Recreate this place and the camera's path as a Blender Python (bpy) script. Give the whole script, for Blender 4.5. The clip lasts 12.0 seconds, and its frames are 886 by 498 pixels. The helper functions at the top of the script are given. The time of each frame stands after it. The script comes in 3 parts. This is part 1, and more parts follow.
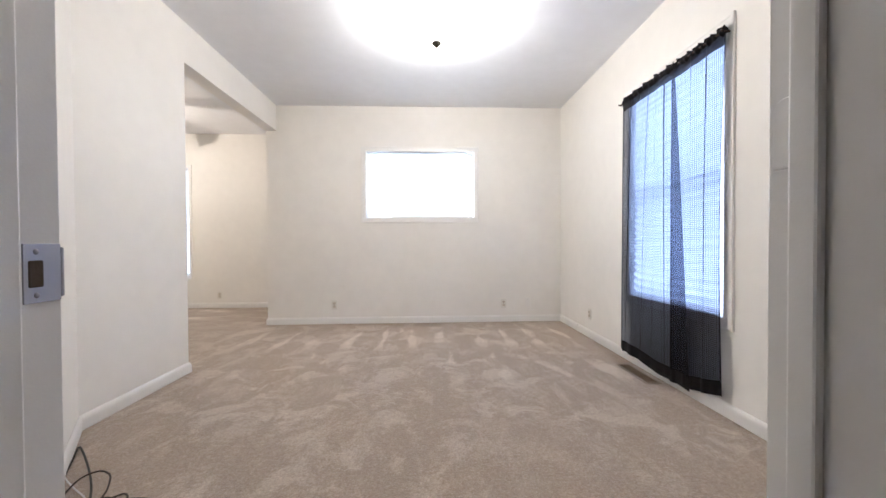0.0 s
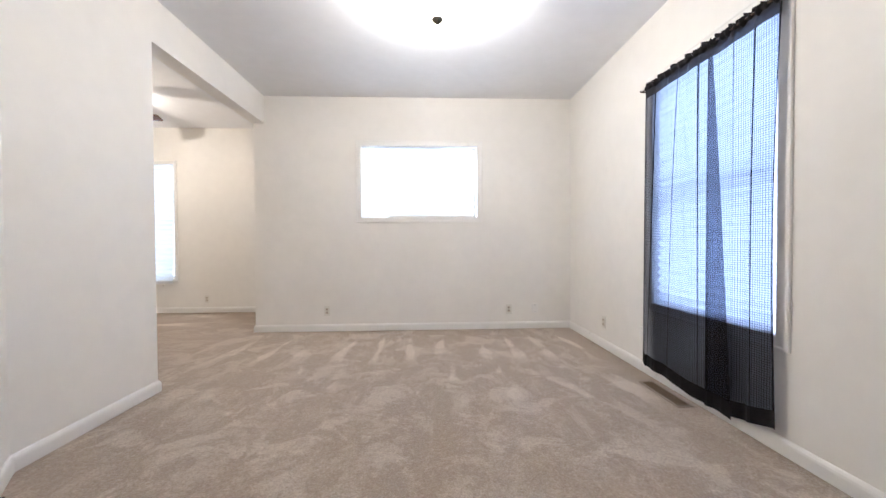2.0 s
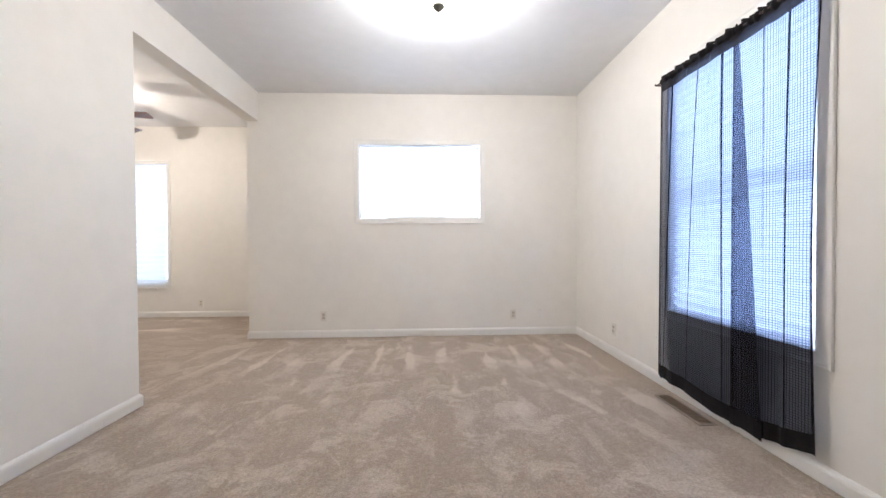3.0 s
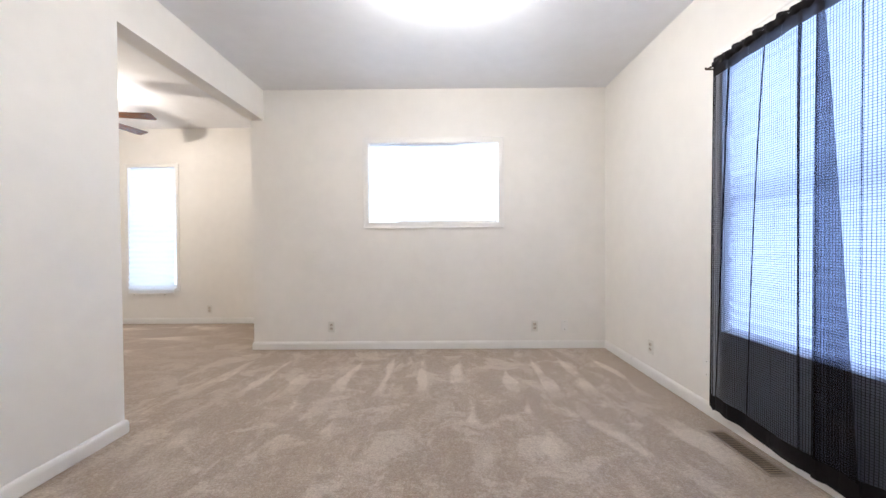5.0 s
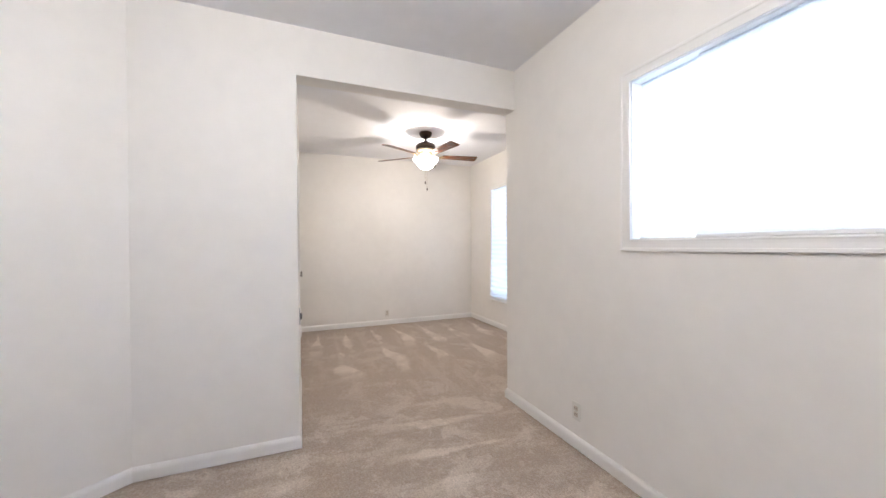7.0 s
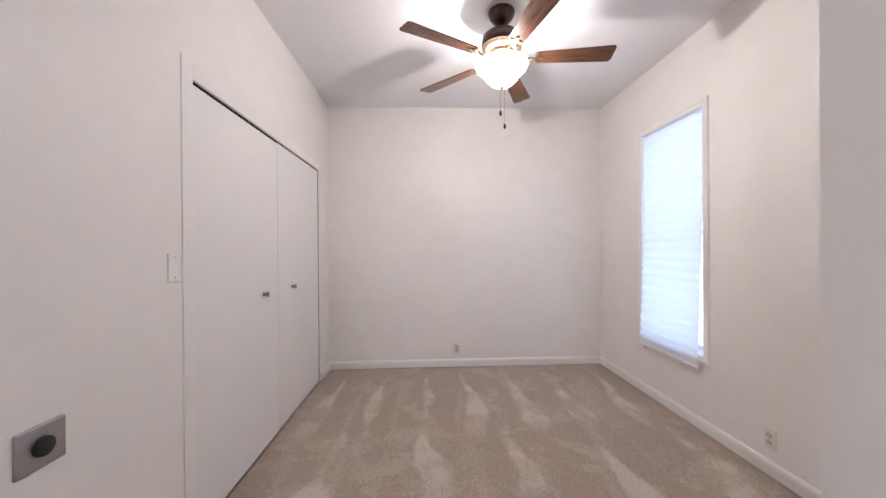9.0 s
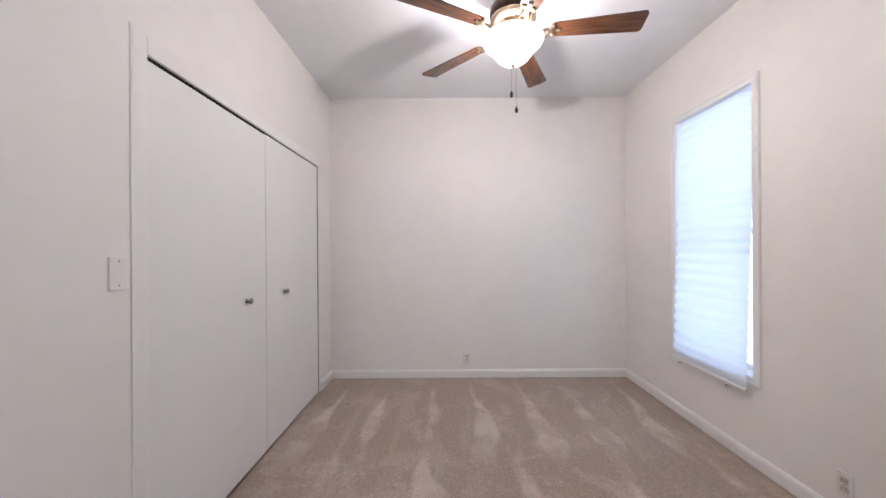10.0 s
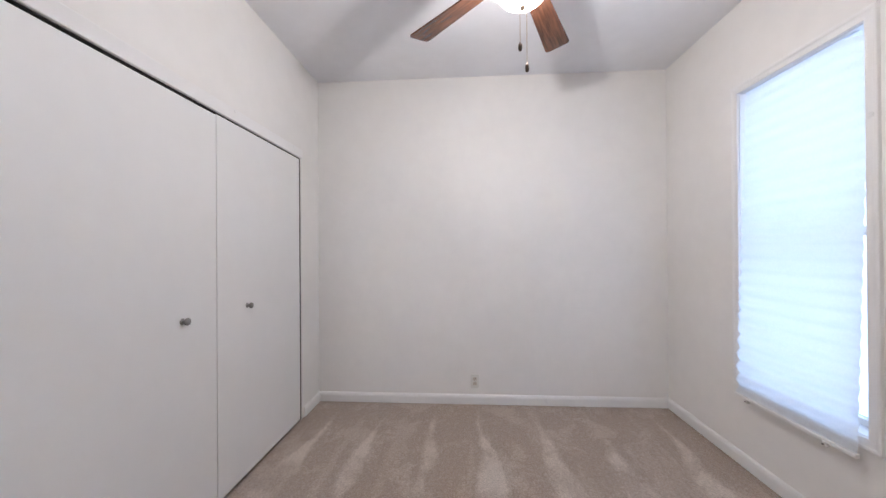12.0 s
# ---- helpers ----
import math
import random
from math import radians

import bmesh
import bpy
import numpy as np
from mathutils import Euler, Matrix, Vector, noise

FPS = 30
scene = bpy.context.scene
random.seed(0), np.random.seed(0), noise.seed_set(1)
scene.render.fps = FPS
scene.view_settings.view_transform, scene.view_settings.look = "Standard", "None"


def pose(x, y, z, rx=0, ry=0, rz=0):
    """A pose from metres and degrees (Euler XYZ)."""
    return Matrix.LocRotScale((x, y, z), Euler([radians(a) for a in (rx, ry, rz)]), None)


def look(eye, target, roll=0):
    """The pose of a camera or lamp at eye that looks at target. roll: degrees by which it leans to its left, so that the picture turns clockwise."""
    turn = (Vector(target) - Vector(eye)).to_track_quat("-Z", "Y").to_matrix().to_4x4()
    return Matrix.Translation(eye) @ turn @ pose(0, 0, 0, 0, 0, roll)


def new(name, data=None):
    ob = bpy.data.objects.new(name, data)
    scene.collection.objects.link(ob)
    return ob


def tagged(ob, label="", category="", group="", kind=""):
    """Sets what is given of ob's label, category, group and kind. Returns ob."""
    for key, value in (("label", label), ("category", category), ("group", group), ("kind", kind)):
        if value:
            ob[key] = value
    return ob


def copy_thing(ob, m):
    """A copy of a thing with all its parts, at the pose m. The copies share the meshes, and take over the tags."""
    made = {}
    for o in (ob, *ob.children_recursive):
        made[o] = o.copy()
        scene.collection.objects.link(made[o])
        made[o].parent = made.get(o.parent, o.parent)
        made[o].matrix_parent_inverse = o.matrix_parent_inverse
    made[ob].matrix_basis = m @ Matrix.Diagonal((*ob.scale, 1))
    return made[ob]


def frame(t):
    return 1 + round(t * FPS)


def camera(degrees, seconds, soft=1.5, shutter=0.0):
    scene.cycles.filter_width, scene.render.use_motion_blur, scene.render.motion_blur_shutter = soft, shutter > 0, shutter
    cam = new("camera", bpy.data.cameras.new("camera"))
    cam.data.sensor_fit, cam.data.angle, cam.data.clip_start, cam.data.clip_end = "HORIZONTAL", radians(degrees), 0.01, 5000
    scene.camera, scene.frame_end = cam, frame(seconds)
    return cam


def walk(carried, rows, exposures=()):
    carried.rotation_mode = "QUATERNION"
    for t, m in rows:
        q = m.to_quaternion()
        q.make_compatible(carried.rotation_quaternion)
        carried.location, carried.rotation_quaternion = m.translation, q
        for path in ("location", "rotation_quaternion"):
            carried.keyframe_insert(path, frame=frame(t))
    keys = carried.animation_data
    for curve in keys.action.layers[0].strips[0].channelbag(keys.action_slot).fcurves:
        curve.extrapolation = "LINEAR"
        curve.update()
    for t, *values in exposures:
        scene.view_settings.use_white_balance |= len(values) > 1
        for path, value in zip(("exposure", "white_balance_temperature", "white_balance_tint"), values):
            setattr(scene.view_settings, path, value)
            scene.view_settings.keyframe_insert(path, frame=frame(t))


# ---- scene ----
cam = camera(103.1, 12.0)
PATH = [
    (0, (0.424, -0.323, 1.003), (0.504, 1.676, 0.976), -0.3),
    (0.5, (0.421, -0.255, 1.008), (0.501, 1.743, 0.978), -0.3),
    (1, (0.420, -0.175, 1.015), (0.506, 1.823, 0.980), -0.35),
    (1.5, (0.425, -0.090, 1.020), (0.505, 1.909, 0.990), -0.3),
    (2, (0.423, -0.010, 1.032), (0.505, 1.988, 0.999), -0.3),
    (2.5, (0.425, 0.069, 1.038), (0.507, 2.067, 1.010), -0.3),
    (4.5, (0.424, 0.382, 1.098), (0.451, 2.381, 1.068), -0.4),
    (5, (0.437, 0.448, 1.113), (0.426, 2.448, 1.085), -0.4),
    (5.5, (0.549, 0.746, 1.187), (0.324, 2.733, 1.164), -0.5),
    (6, (0.865, 1.311, 1.25), (0.052, 3.138, 1.239), -0.5),
    (6.5, (1.154, 1.832, 1.315), (-0.307, 3.197, 1.297), -0.4),
    (7, (1.005, 2.532, 1.313), (-0.851, 3.279, 1.297), -0.4),
    (7.5, (0.13, 3.09, 1.332), (-1.828, 3.497, 1.307), -0.3),
    (7.7, (-0.277, 3.258, 1.320), (-2.25, 3.582, 1.299), -0.4),
    (8.0, (-0.663, 3.397, 1.302), (-2.648, 3.642, 1.288), -0.4),
    (8.4, (-0.880, 3.474, 1.288), (-2.874, 3.634, 1.280), -0.4),
    (9.3, (-1.148, 3.571, 1.274), (-3.147, 3.641, 1.271), -0.4),
    (9.5, (-1.202, 3.592, 1.275), (-3.202, 3.64, 1.275), -0.4),
    (10, (-1.339, 3.639, 1.281), (-3.339, 3.634, 1.28), -0.4),
    (10.5, (-1.466, 3.675, 1.285), (-3.466, 3.631, 1.285), -0.37),
    (11, (-1.588, 3.715, 1.289), (-3.587, 3.638, 1.290), -0.4),
    (12, (-1.836, 3.791, 1.304), (-3.832, 3.662, 1.312), -0.4),
]
EXPOSURES = [(0, 0.56, 5520, 11), (4.5, 0.54, 5470, 11), (7.0, 0.50, 5400, 12), (9.5, 0.23, 5200, 18), (12, 0.24, 4980, 14)]
walk(cam, [(t, look(eye, target, roll)) for t, eye, target, roll in PATH], EXPOSURES)

# ---- world, sun, window light ----
world = bpy.data.worlds.new("world")
scene.world = world
world.use_nodes = True
wn = world.node_tree
sky = wn.nodes.new("ShaderNodeTexSky")
sky.sky_type = "NISHITA"
sky.sun_disc = False
sky.sun_elevation, sky.sun_rotation = radians(42), radians(200)
wn.links.new(sky.outputs[0], wn.nodes["Background"].inputs[0])
wn.nodes["Background"].inputs[1].default_value = 0.12


def lamp(name, kind, m, energy, colour, **opts):
    data = bpy.data.lights.new(name, kind)
    data.energy, data.color = energy, colour
    if kind == "SUN":
        data.angle = opts["angle"]
    elif kind == "AREA":
        data.shape, data.size, data.size_y = "RECTANGLE", opts["size"][0], opts["size"][1]
    else:
        data.shadow_soft_size = opts["radius"]
    ob = new(name, data)
    ob.matrix_world = m
    return ob


lamp("sun", "SUN", look((0, 0, 20), (6, 16.5, 0)), 1.2, (1, 0.96, 0.9), angle=radians(12))
DAY = (0.86, 0.93, 1.0)
WARM = (1.0, 0.80, 0.58)
lamp("sky_light_north_window", "AREA", pose(0.32, 4.335, 1.76, -90, 0, 0), 20, DAY, size=(1.36, 0.84))
lamp("sky_light_east_window", "AREA", pose(2.305, 2.115, 1.39, 90, 0, 90), 40, (0.68, 0.77, 1.0), size=(0.95, 1.64))
lamp("sky_light_bedroom_window", "AREA", pose(-3.73, 5.615, 1.37, -90, 0, 0), 6.2, (0.78, 0.87, 1.0), size=(0.67, 1.68))
lamp("ceiling_bulb", "POINT", pose(0.49, 2.355, 2.572), 66, (1.0, 0.92, 0.80), radius=0.04)
lamp("fan_bulb", "POINT", pose(-3.29, 4.03, 2.345), 35, (1.0, 0.88, 0.72), radius=0.022)

# ---- materials ----


class Nodes:
    """A small builder of node materials."""

    def __init__(self, name):
        self.mat = bpy.data.materials.new(name)
        self.mat.use_nodes = True
        self.tree = self.mat.node_tree
        self.bsdf = self.tree.nodes["Principled BSDF"]
        self.out = self.tree.nodes["Material Output"]
        self.coord = self.tree.nodes.new("ShaderNodeTexCoord").outputs["Object"]

    def node(self, kind, **values):
        n = self.tree.nodes.new(kind)
        for key, value in values.items():
            if key in n.inputs:
                n.inputs[key].default_value = value
        return n

    def link(self, a, b):
        self.tree.links.new(a, b)

    def mapped(self, scale=(1, 1, 1), rot=(0, 0, 0), loc=(0, 0, 0)):
        n = self.node("ShaderNodeMapping", Scale=scale, Rotation=[radians(a) for a in rot], Location=loc)
        self.link(self.coord, n.inputs["Vector"])
        return n.outputs[0]

    def noise(self, scale, detail=4.0, rough=0.55, distortion=0.0, vector=None):
        n = self.node("ShaderNodeTexNoise", Scale=scale, Detail=detail, Roughness=rough, Distortion=distortion)
        self.link(vector or self.coord, n.inputs["Vector"])
        return n.outputs["Fac"]

    def ramp(self, fac, lo, hi, a=0.0, b=1.0):
        n = self.node("ShaderNodeMapRange", **{"From Min": lo, "From Max": hi, "To Min": a, "To Max": b})
        self.link(fac, n.inputs["Value"])
        return n.outputs[0]

    def math(self, op, a, b):
        n = self.tree.nodes.new("ShaderNodeMath")
        n.operation = op
        for i, v in enumerate((a, b)):
            if isinstance(v, (int, float)):
                n.inputs[i].default_value = v
            else:
                self.link(v, n.inputs[i])
        return n.outputs[0]

    def mix(self, fac, a, b):
        n = self.tree.nodes.new("ShaderNodeMix")
        n.data_type = "RGBA"
        for sock, v in ((n.inputs[0], fac), (n.inputs[6], a), (n.inputs[7], b)):
            if isinstance(v, (int, float)):
                sock.default_value = v
            elif isinstance(v, tuple):
                sock.default_value = (*v, 1)
            else:
                self.link(v, sock)
        return n.outputs[2]

    def bump(self, height, strength, distance):
        n = self.node("ShaderNodeBump", Strength=strength, Distance=distance)
        self.link(height, n.inputs["Height"])
        return n.outputs[0]

    def set(self, **values):
        for key, v in values.items():
            sock = self.bsdf.inputs[key.replace("_", " ")]
            if isinstance(v, (int, float)):
                sock.default_value = v
            elif isinstance(v, tuple):
                sock.default_value = (*v, 1)
            else:
                self.link(v, sock)
        return self


def paint(name, colour, rough, grain=0.25, dirt=0.03, bump_scale=260.0):
    """Rolled paint: a soft large-scale unevenness and a fine roller grain."""
    n = Nodes(name)
    big = n.noise(1.3, 3)
    mid = n.noise(9.0, 5)
    tone = n.math("ADD", n.math("MULTIPLY", big, 0.6), n.math("MULTIPLY", mid, 0.4))
    dark = tuple(c * (1 - 2 * dirt) for c in colour)
    n.set(Base_Color=n.mix(n.ramp(tone, 0.35, 0.65), dark, colour), Roughness=n.ramp(mid, 0.3, 0.7, rough - 0.06, rough + 0.06))
    n.set(Normal=n.bump(n.math("ADD", n.noise(bump_scale, 2), n.math("MULTIPLY", n.noise(28.0, 3), 0.8)), grain, 0.0012))
    return n.mat


def metal(name, colour, rough, wear=0.1):
    n = Nodes(name)
    n.set(Base_Color=n.mix(n.ramp(n.noise(30, 4), 0.3, 0.7), tuple(c * (1 - wear) for c in colour), colour), Metallic=1.0)
    n.set(Roughness=n.ramp(n.noise(60, 3), 0.3, 0.7, rough - 0.06, rough + 0.08))
    return n.mat


def plastic(name, colour, rough=0.35):
    n = Nodes(name)
    n.set(Base_Color=n.mix(n.noise(25, 3), tuple(c * 0.94 for c in colour), colour), Roughness=rough)
    n.set(Normal=n.bump(n.noise(400, 2), 0.05, 0.0005))
    return n.mat


WALL = paint("cream_wall_paint", (0.875, 0.852, 0.812), 0.62)
CEILING = paint("white_ceiling_paint", (0.865, 0.865, 0.885), 0.8, grain=0.45, bump_scale=160.0)
TRIM = paint("white_gloss_trim", (0.87, 0.855, 0.83), 0.33, grain=0.12, dirt=0.025)
DOOR = paint("white_slab_door_paint", (0.84, 0.83, 0.81), 0.5, grain=0.14, dirt=0.02)
# near-black colour that stands for shade in the closet door gaps
GAP_SHADE = paint("painted_gap_shade", (0.02, 0.018, 0.016), 0.9)
OUTSIDE = paint("outside_siding", (0.55, 0.55, 0.53), 0.7)
PLATE = plastic("white_plate_plastic", (0.78, 0.76, 0.71))
IVORY = plastic("ivory_socket_plastic", (0.60, 0.53, 0.45))
SLOT = plastic("socket_slot_shadow", (0.02, 0.02, 0.02), 0.6)
BLACK = plastic("black_cable_sheath", (0.018, 0.014, 0.012), 0.45)
BAKELITE = plastic("black_receptacle", (0.015, 0.015, 0.017), 0.4)
WHITE_CABLE = plastic("white_cable_sheath", (0.75, 0.74, 0.72), 0.4)
NICKEL = metal("satin_nickel", (0.31, 0.30, 0.285), 0.32)
STEEL = metal("brushed_steel_plate", (0.50, 0.50, 0.53), 0.35)
CHROME = metal("strike_plate_steel", (0.40, 0.40, 0.43), 0.42)
BRONZE = metal("dark_bronze", (0.085, 0.060, 0.045), 0.38, 0.3)
BRASS = metal("antique_brass", (0.55, 0.42, 0.27), 0.3, 0.25)
VENT = plastic("brown_register_enamel", (0.36, 0.27, 0.19), 0.45)


def carpet():
    n = Nodes("beige_cut_pile_carpet")
    # brushed patches and footmarks with ragged edges, and the strokes that a vacuum cleaner leaves: along y in the front room, along x in the back room
    axes = n.tree.nodes.new("ShaderNodeSeparateXYZ")
    n.link(n.coord, axes.inputs[0])
    back = n.ramp(axes.outputs[0], -2.1, -1.5, 1.0, 0.0)
    rag = n.math("ADD", n.math("MULTIPLY", n.noise(21.0, 5, 0.7), 0.16), n.math("MULTIPLY", n.noise(70.0, 3, 0.7), 0.08))
    patch = n.noise(3.4, 7, 0.62, 0.6)
    sweep_a = n.noise(1.0, 6, 0.60, 0.35, n.mapped((5.5, 2.7, 1), (0, 0, 14)))
    sweep_b = n.noise(1.0, 6, 0.60, 0.35, n.mapped((5.0, 2.6, 1), (0, 0, -30), (3.1, 1.7, 0)))
    sweep_x = n.noise(1.0, 6, 0.60, 0.25, n.mapped((0.9, 6.0, 1), (0, 0, 6)))
    where = n.noise(1.1, 3, 0.55)

    def laid(field, lo, soft, depth):
        """Pile laid over: where the field, with a ragged edge, passes lo."""
        return n.ramp(n.math("ADD", field, rag), lo + 0.12, lo + 0.12 + soft, 0.0, depth)

    # marks thin out, leaving a darker floor, towards the doorway and east wall
    middle = n.math("MULTIPLY", n.ramp(axes.outputs[1], 0.7, 1.7), n.ramp(axes.outputs[0], 1.95, 1.55))
    mark_spread = n.ramp(n.math("ADD", where, n.math("MULTIPLY", middle, 0.16)), 0.44, 0.60, 0.18, 1.0)
    strokes = n.math("MULTIPLY", n.mix(back, n.math("MAXIMUM", laid(sweep_a, 0.52, 0.12, 0.42), laid(sweep_b, 0.55, 0.12, 0.38)), laid(sweep_x, 0.52, 0.09, 0.32)), mark_spread)
    patches = n.math("MULTIPLY", laid(patch, 0.50, 0.10, 0.6), n.math("MULTIPLY", mark_spread, n.ramp(back, 0.0, 1.0, 1.0, 0.75)))
    # single strokes that start narrow at the far walls and widen into the room
    drift = n.math("ADD", n.math("MULTIPLY", n.noise(0.8, 1), 1.3), n.math("MULTIPLY", n.noise(17.0, 5, 0.75), 0.16))
    gate = n.ramp(n.noise(2.0, 3), 0.36, 0.52, 0.25, 1.1)

    def wedges(across, along, wall_at, end_at, pitch=0.33, shift=0.0):
        u = n.math("FRACT", n.math("ADD", n.math("MULTIPLY", n.math("ADD", across, shift), 1 / pitch), drift), 0.0)
        off = n.math("ABSOLUTE", n.math("SUBTRACT", u, 0.5), 0.0)
        wide = n.math("MULTIPLY", n.ramp(along, wall_at, end_at, 0.03, 0.22), n.ramp(n.noise(1.7, 2), 0.35, 0.65, 0.35, 1.35))
        inside = n.ramp(n.math("SUBTRACT", wide, off), -0.02, 0.07)
        fade = n.math("MULTIPLY", n.ramp(along, end_at - 0.35 * (1 if end_at < wall_at else -1), end_at, 0.0, 1.0), n.ramp(along, wall_at, wall_at + 0.25 * (1 if end_at > wall_at else -1), 0.0, 1.0))
        return n.math("MULTIPLY", n.math("MULTIPLY", inside, n.math("MULTIPLY", fade, n.ramp(n.math("ADD", patch, rag), 0.46, 0.66, 0.35, 1.2))), gate)

    front = n.ramp(back, 0.0, 1.0, 1.0, 0.0)
    rows_y = n.math("MAXIMUM", wedges(axes.outputs[0], axes.outputs[1], 3.95, 3.25), n.math("MULTIPLY", wedges(axes.outputs[0], axes.outputs[1], 3.15, 2.35, 0.42, 0.17), n.ramp(n.noise(1.9, 2), 0.46, 0.56, 0.1, 0.9)))
    rows_x = n.math("MAXIMUM", wedges(axes.outputs[1], axes.outputs[0], -4.75, -3.7, 0.40), wedges(axes.outputs[1], axes.outputs[0], -3.7, -2.8, 0.55, 0.2))
    brushed = n.math("ADD", n.math("MULTIPLY", rows_y, n.math("MULTIPLY", front, 0.85)), n.math("MULTIPLY", rows_x, back))
    # marks dulled in the back room: its dimmer light is put into the colour
    marks = n.math("MULTIPLY", n.math("MAXIMUM", n.math("MAXIMUM", strokes, patches), brushed), n.ramp(back, 0.0, 1.0, 1.0, 0.75))
    fray = n.noise(38, 4, 0.7)
    tone = n.math("ADD", marks, n.ramp(fray, 0.3, 0.7, -0.20, 0.28))
    tuft = n.noise(95, 4, 0.7)
    fine = n.noise(620, 2, 0.6)
    base = n.mix(n.ramp(tone, 0.0, 1.0), (0.525, 0.422, 0.330), (0.860, 0.757, 0.648))
    speck = n.mix(n.ramp(n.math("ADD", n.math("MULTIPLY", tuft, 0.6), n.math("MULTIPLY", fine, 0.4)), 0.34, 0.66), (0.47, 0.445, 0.42), (1.0, 1.0, 1.0))
    m = n.tree.nodes.new("ShaderNodeMix")
    m.data_type, m.blend_type = "RGBA", "MULTIPLY"
    m.inputs[0].default_value = 1.0
    n.link(base, m.inputs[6])
    n.link(speck, m.inputs[7])
    n.set(Base_Color=m.outputs[2], Roughness=0.95, Sheen_Weight=0.25, Sheen_Roughness=0.5)
    n.bsdf.inputs["Specular IOR Level"].default_value = 0.1
    height = n.math("ADD", n.math("MULTIPLY", tuft, 1.0), n.math("MULTIPLY", fine, 0.5))
    n.set(Normal=n.bump(n.math("ADD", height, n.math("MULTIPLY", fray, 0.9)), 0.7, 0.006))
    return n.mat


def blade_wood():
    n = Nodes("dark_walnut_blade")
    grain = n.noise(1.0, 6, 0.6, 0.4, n.mapped((5, 70, 70)))
    n.set(Base_Color=n.mix(n.ramp(grain, 0.35, 0.65), (0.060, 0.024, 0.013), (0.165, 0.068, 0.030)), Roughness=0.24)
    n.set(Normal=n.bump(grain, 0.1, 0.001))
    return n.mat


def glowing_glass(name, colour, strength, clear):
    """Frosted lamp glass, lit from within and partly see-through."""
    n = Nodes(name)
    em = n.node("ShaderNodeEmission", Color=(*colour, 1), Strength=strength)
    tr = n.node("ShaderNodeBsdfTransparent", Color=(1, 0.96, 0.9, 1))
    body = n.tree.nodes.new("ShaderNodeAddShader")
    n.set(Base_Color=(0.85, 0.83, 0.79), Roughness=0.25)
    n.link(n.bsdf.outputs[0], body.inputs[0])
    n.link(em.outputs[0], body.inputs[1])
    mix = n.node("ShaderNodeMixShader", Fac=clear)
    n.link(body.outputs[0], mix.inputs[1])
    n.link(tr.outputs[0], mix.inputs[2])
    n.link(mix.outputs[0], n.out.inputs[0])
    return n.mat


def shade_paper():
    n = Nodes("white_pleated_shade_paper")
    fibre = n.noise(90, 5, 0.6)
    colour = n.mix(fibre, (0.80, 0.82, 0.84), (0.90, 0.91, 0.92))
    n.set(Base_Color=colour, Roughness=0.85, Normal=n.bump(fibre, 0.15, 0.001))
    tl = n.node("ShaderNodeBsdfTranslucent")
    n.link(colour, tl.inputs[0])
    mix = n.node("ShaderNodeMixShader", Fac=0.55)
    n.link(n.bsdf.outputs[0], mix.inputs[1])
    n.link(tl.outputs[0], mix.inputs[2])
    n.link(mix.outputs[0], n.out.inputs[0])
    return n.mat


def sheer(name, clear, warp):
    """Dark voile with a small woven check: open mesh between denser threads."""
    n = Nodes(name)
    axes = n.tree.nodes.new("ShaderNodeSeparateXYZ")
    n.link(n.coord, axes.inputs[0])
    wob = n.math("MULTIPLY", n.noise(7, 2), warp)
    lines = []
    for axis in (1, 2):
        p = n.math("FRACT", n.math("ADD", n.math("MULTIPLY", axes.outputs[axis], 1 / 0.0118), wob), 0.0)
        tri = n.math("ABSOLUTE", n.math("SUBTRACT", p, 0.5), 0.0)
        lines.append(n.ramp(tri, 0.32, 0.45))
    thread = n.math("MAXIMUM", lines[0], lines[1])
    fac = n.ramp(thread, 0.0, 1.0, clear, clear * 0.22)
    tr = n.node("ShaderNodeBsdfTransparent", Color=(0.80, 0.85, 1.0, 1))
    n.set(Base_Color=n.mix(n.noise(40, 3), (0.010, 0.0085, 0.0095), (0.016, 0.014, 0.015)), Roughness=0.85)
    n.bsdf.inputs["Specular IOR Level"].default_value = 0.1
    mix = n.tree.nodes.new("ShaderNodeMixShader")
    n.link(fac, mix.inputs[0])
    n.link(n.bsdf.outputs[0], mix.inputs[1])
    n.link(tr.outputs[0], mix.inputs[2])
    n.link(mix.outputs[0], n.out.inputs[0])
    return n.mat


def clear_glass():
    n = Nodes("window_glass")
    n.set(Base_Color=(0.95, 0.98, 0.97), Roughness=0.02, Transmission_Weight=1.0, IOR=1.45)
    return n.mat


def lawn():
    n = Nodes("grass_ground")
    n.set(Base_Color=n.mix(n.noise(3, 6), (0.05, 0.09, 0.025), (0.10, 0.14, 0.05)), Roughness=0.9, Normal=n.bump(n.noise(60, 4), 0.6, 0.03))
    return n.mat


CARPET, WOOD, PAPER, GLASS, LAWN = carpet(), blade_wood(), shade_paper(), clear_glass(), lawn()
VOILE = sheer("black_sheer_voile", 0.41, 0.25)
HEM = sheer("black_voile_hem", 0.05, 0.25)
BOWL = glowing_glass("lit_frosted_bowl", (1.0, 0.95, 0.88), 12.0, 0.88)
BELL = glowing_glass("lit_bell_glass", (1.0, 0.94, 0.85), 9.0, 0.86)

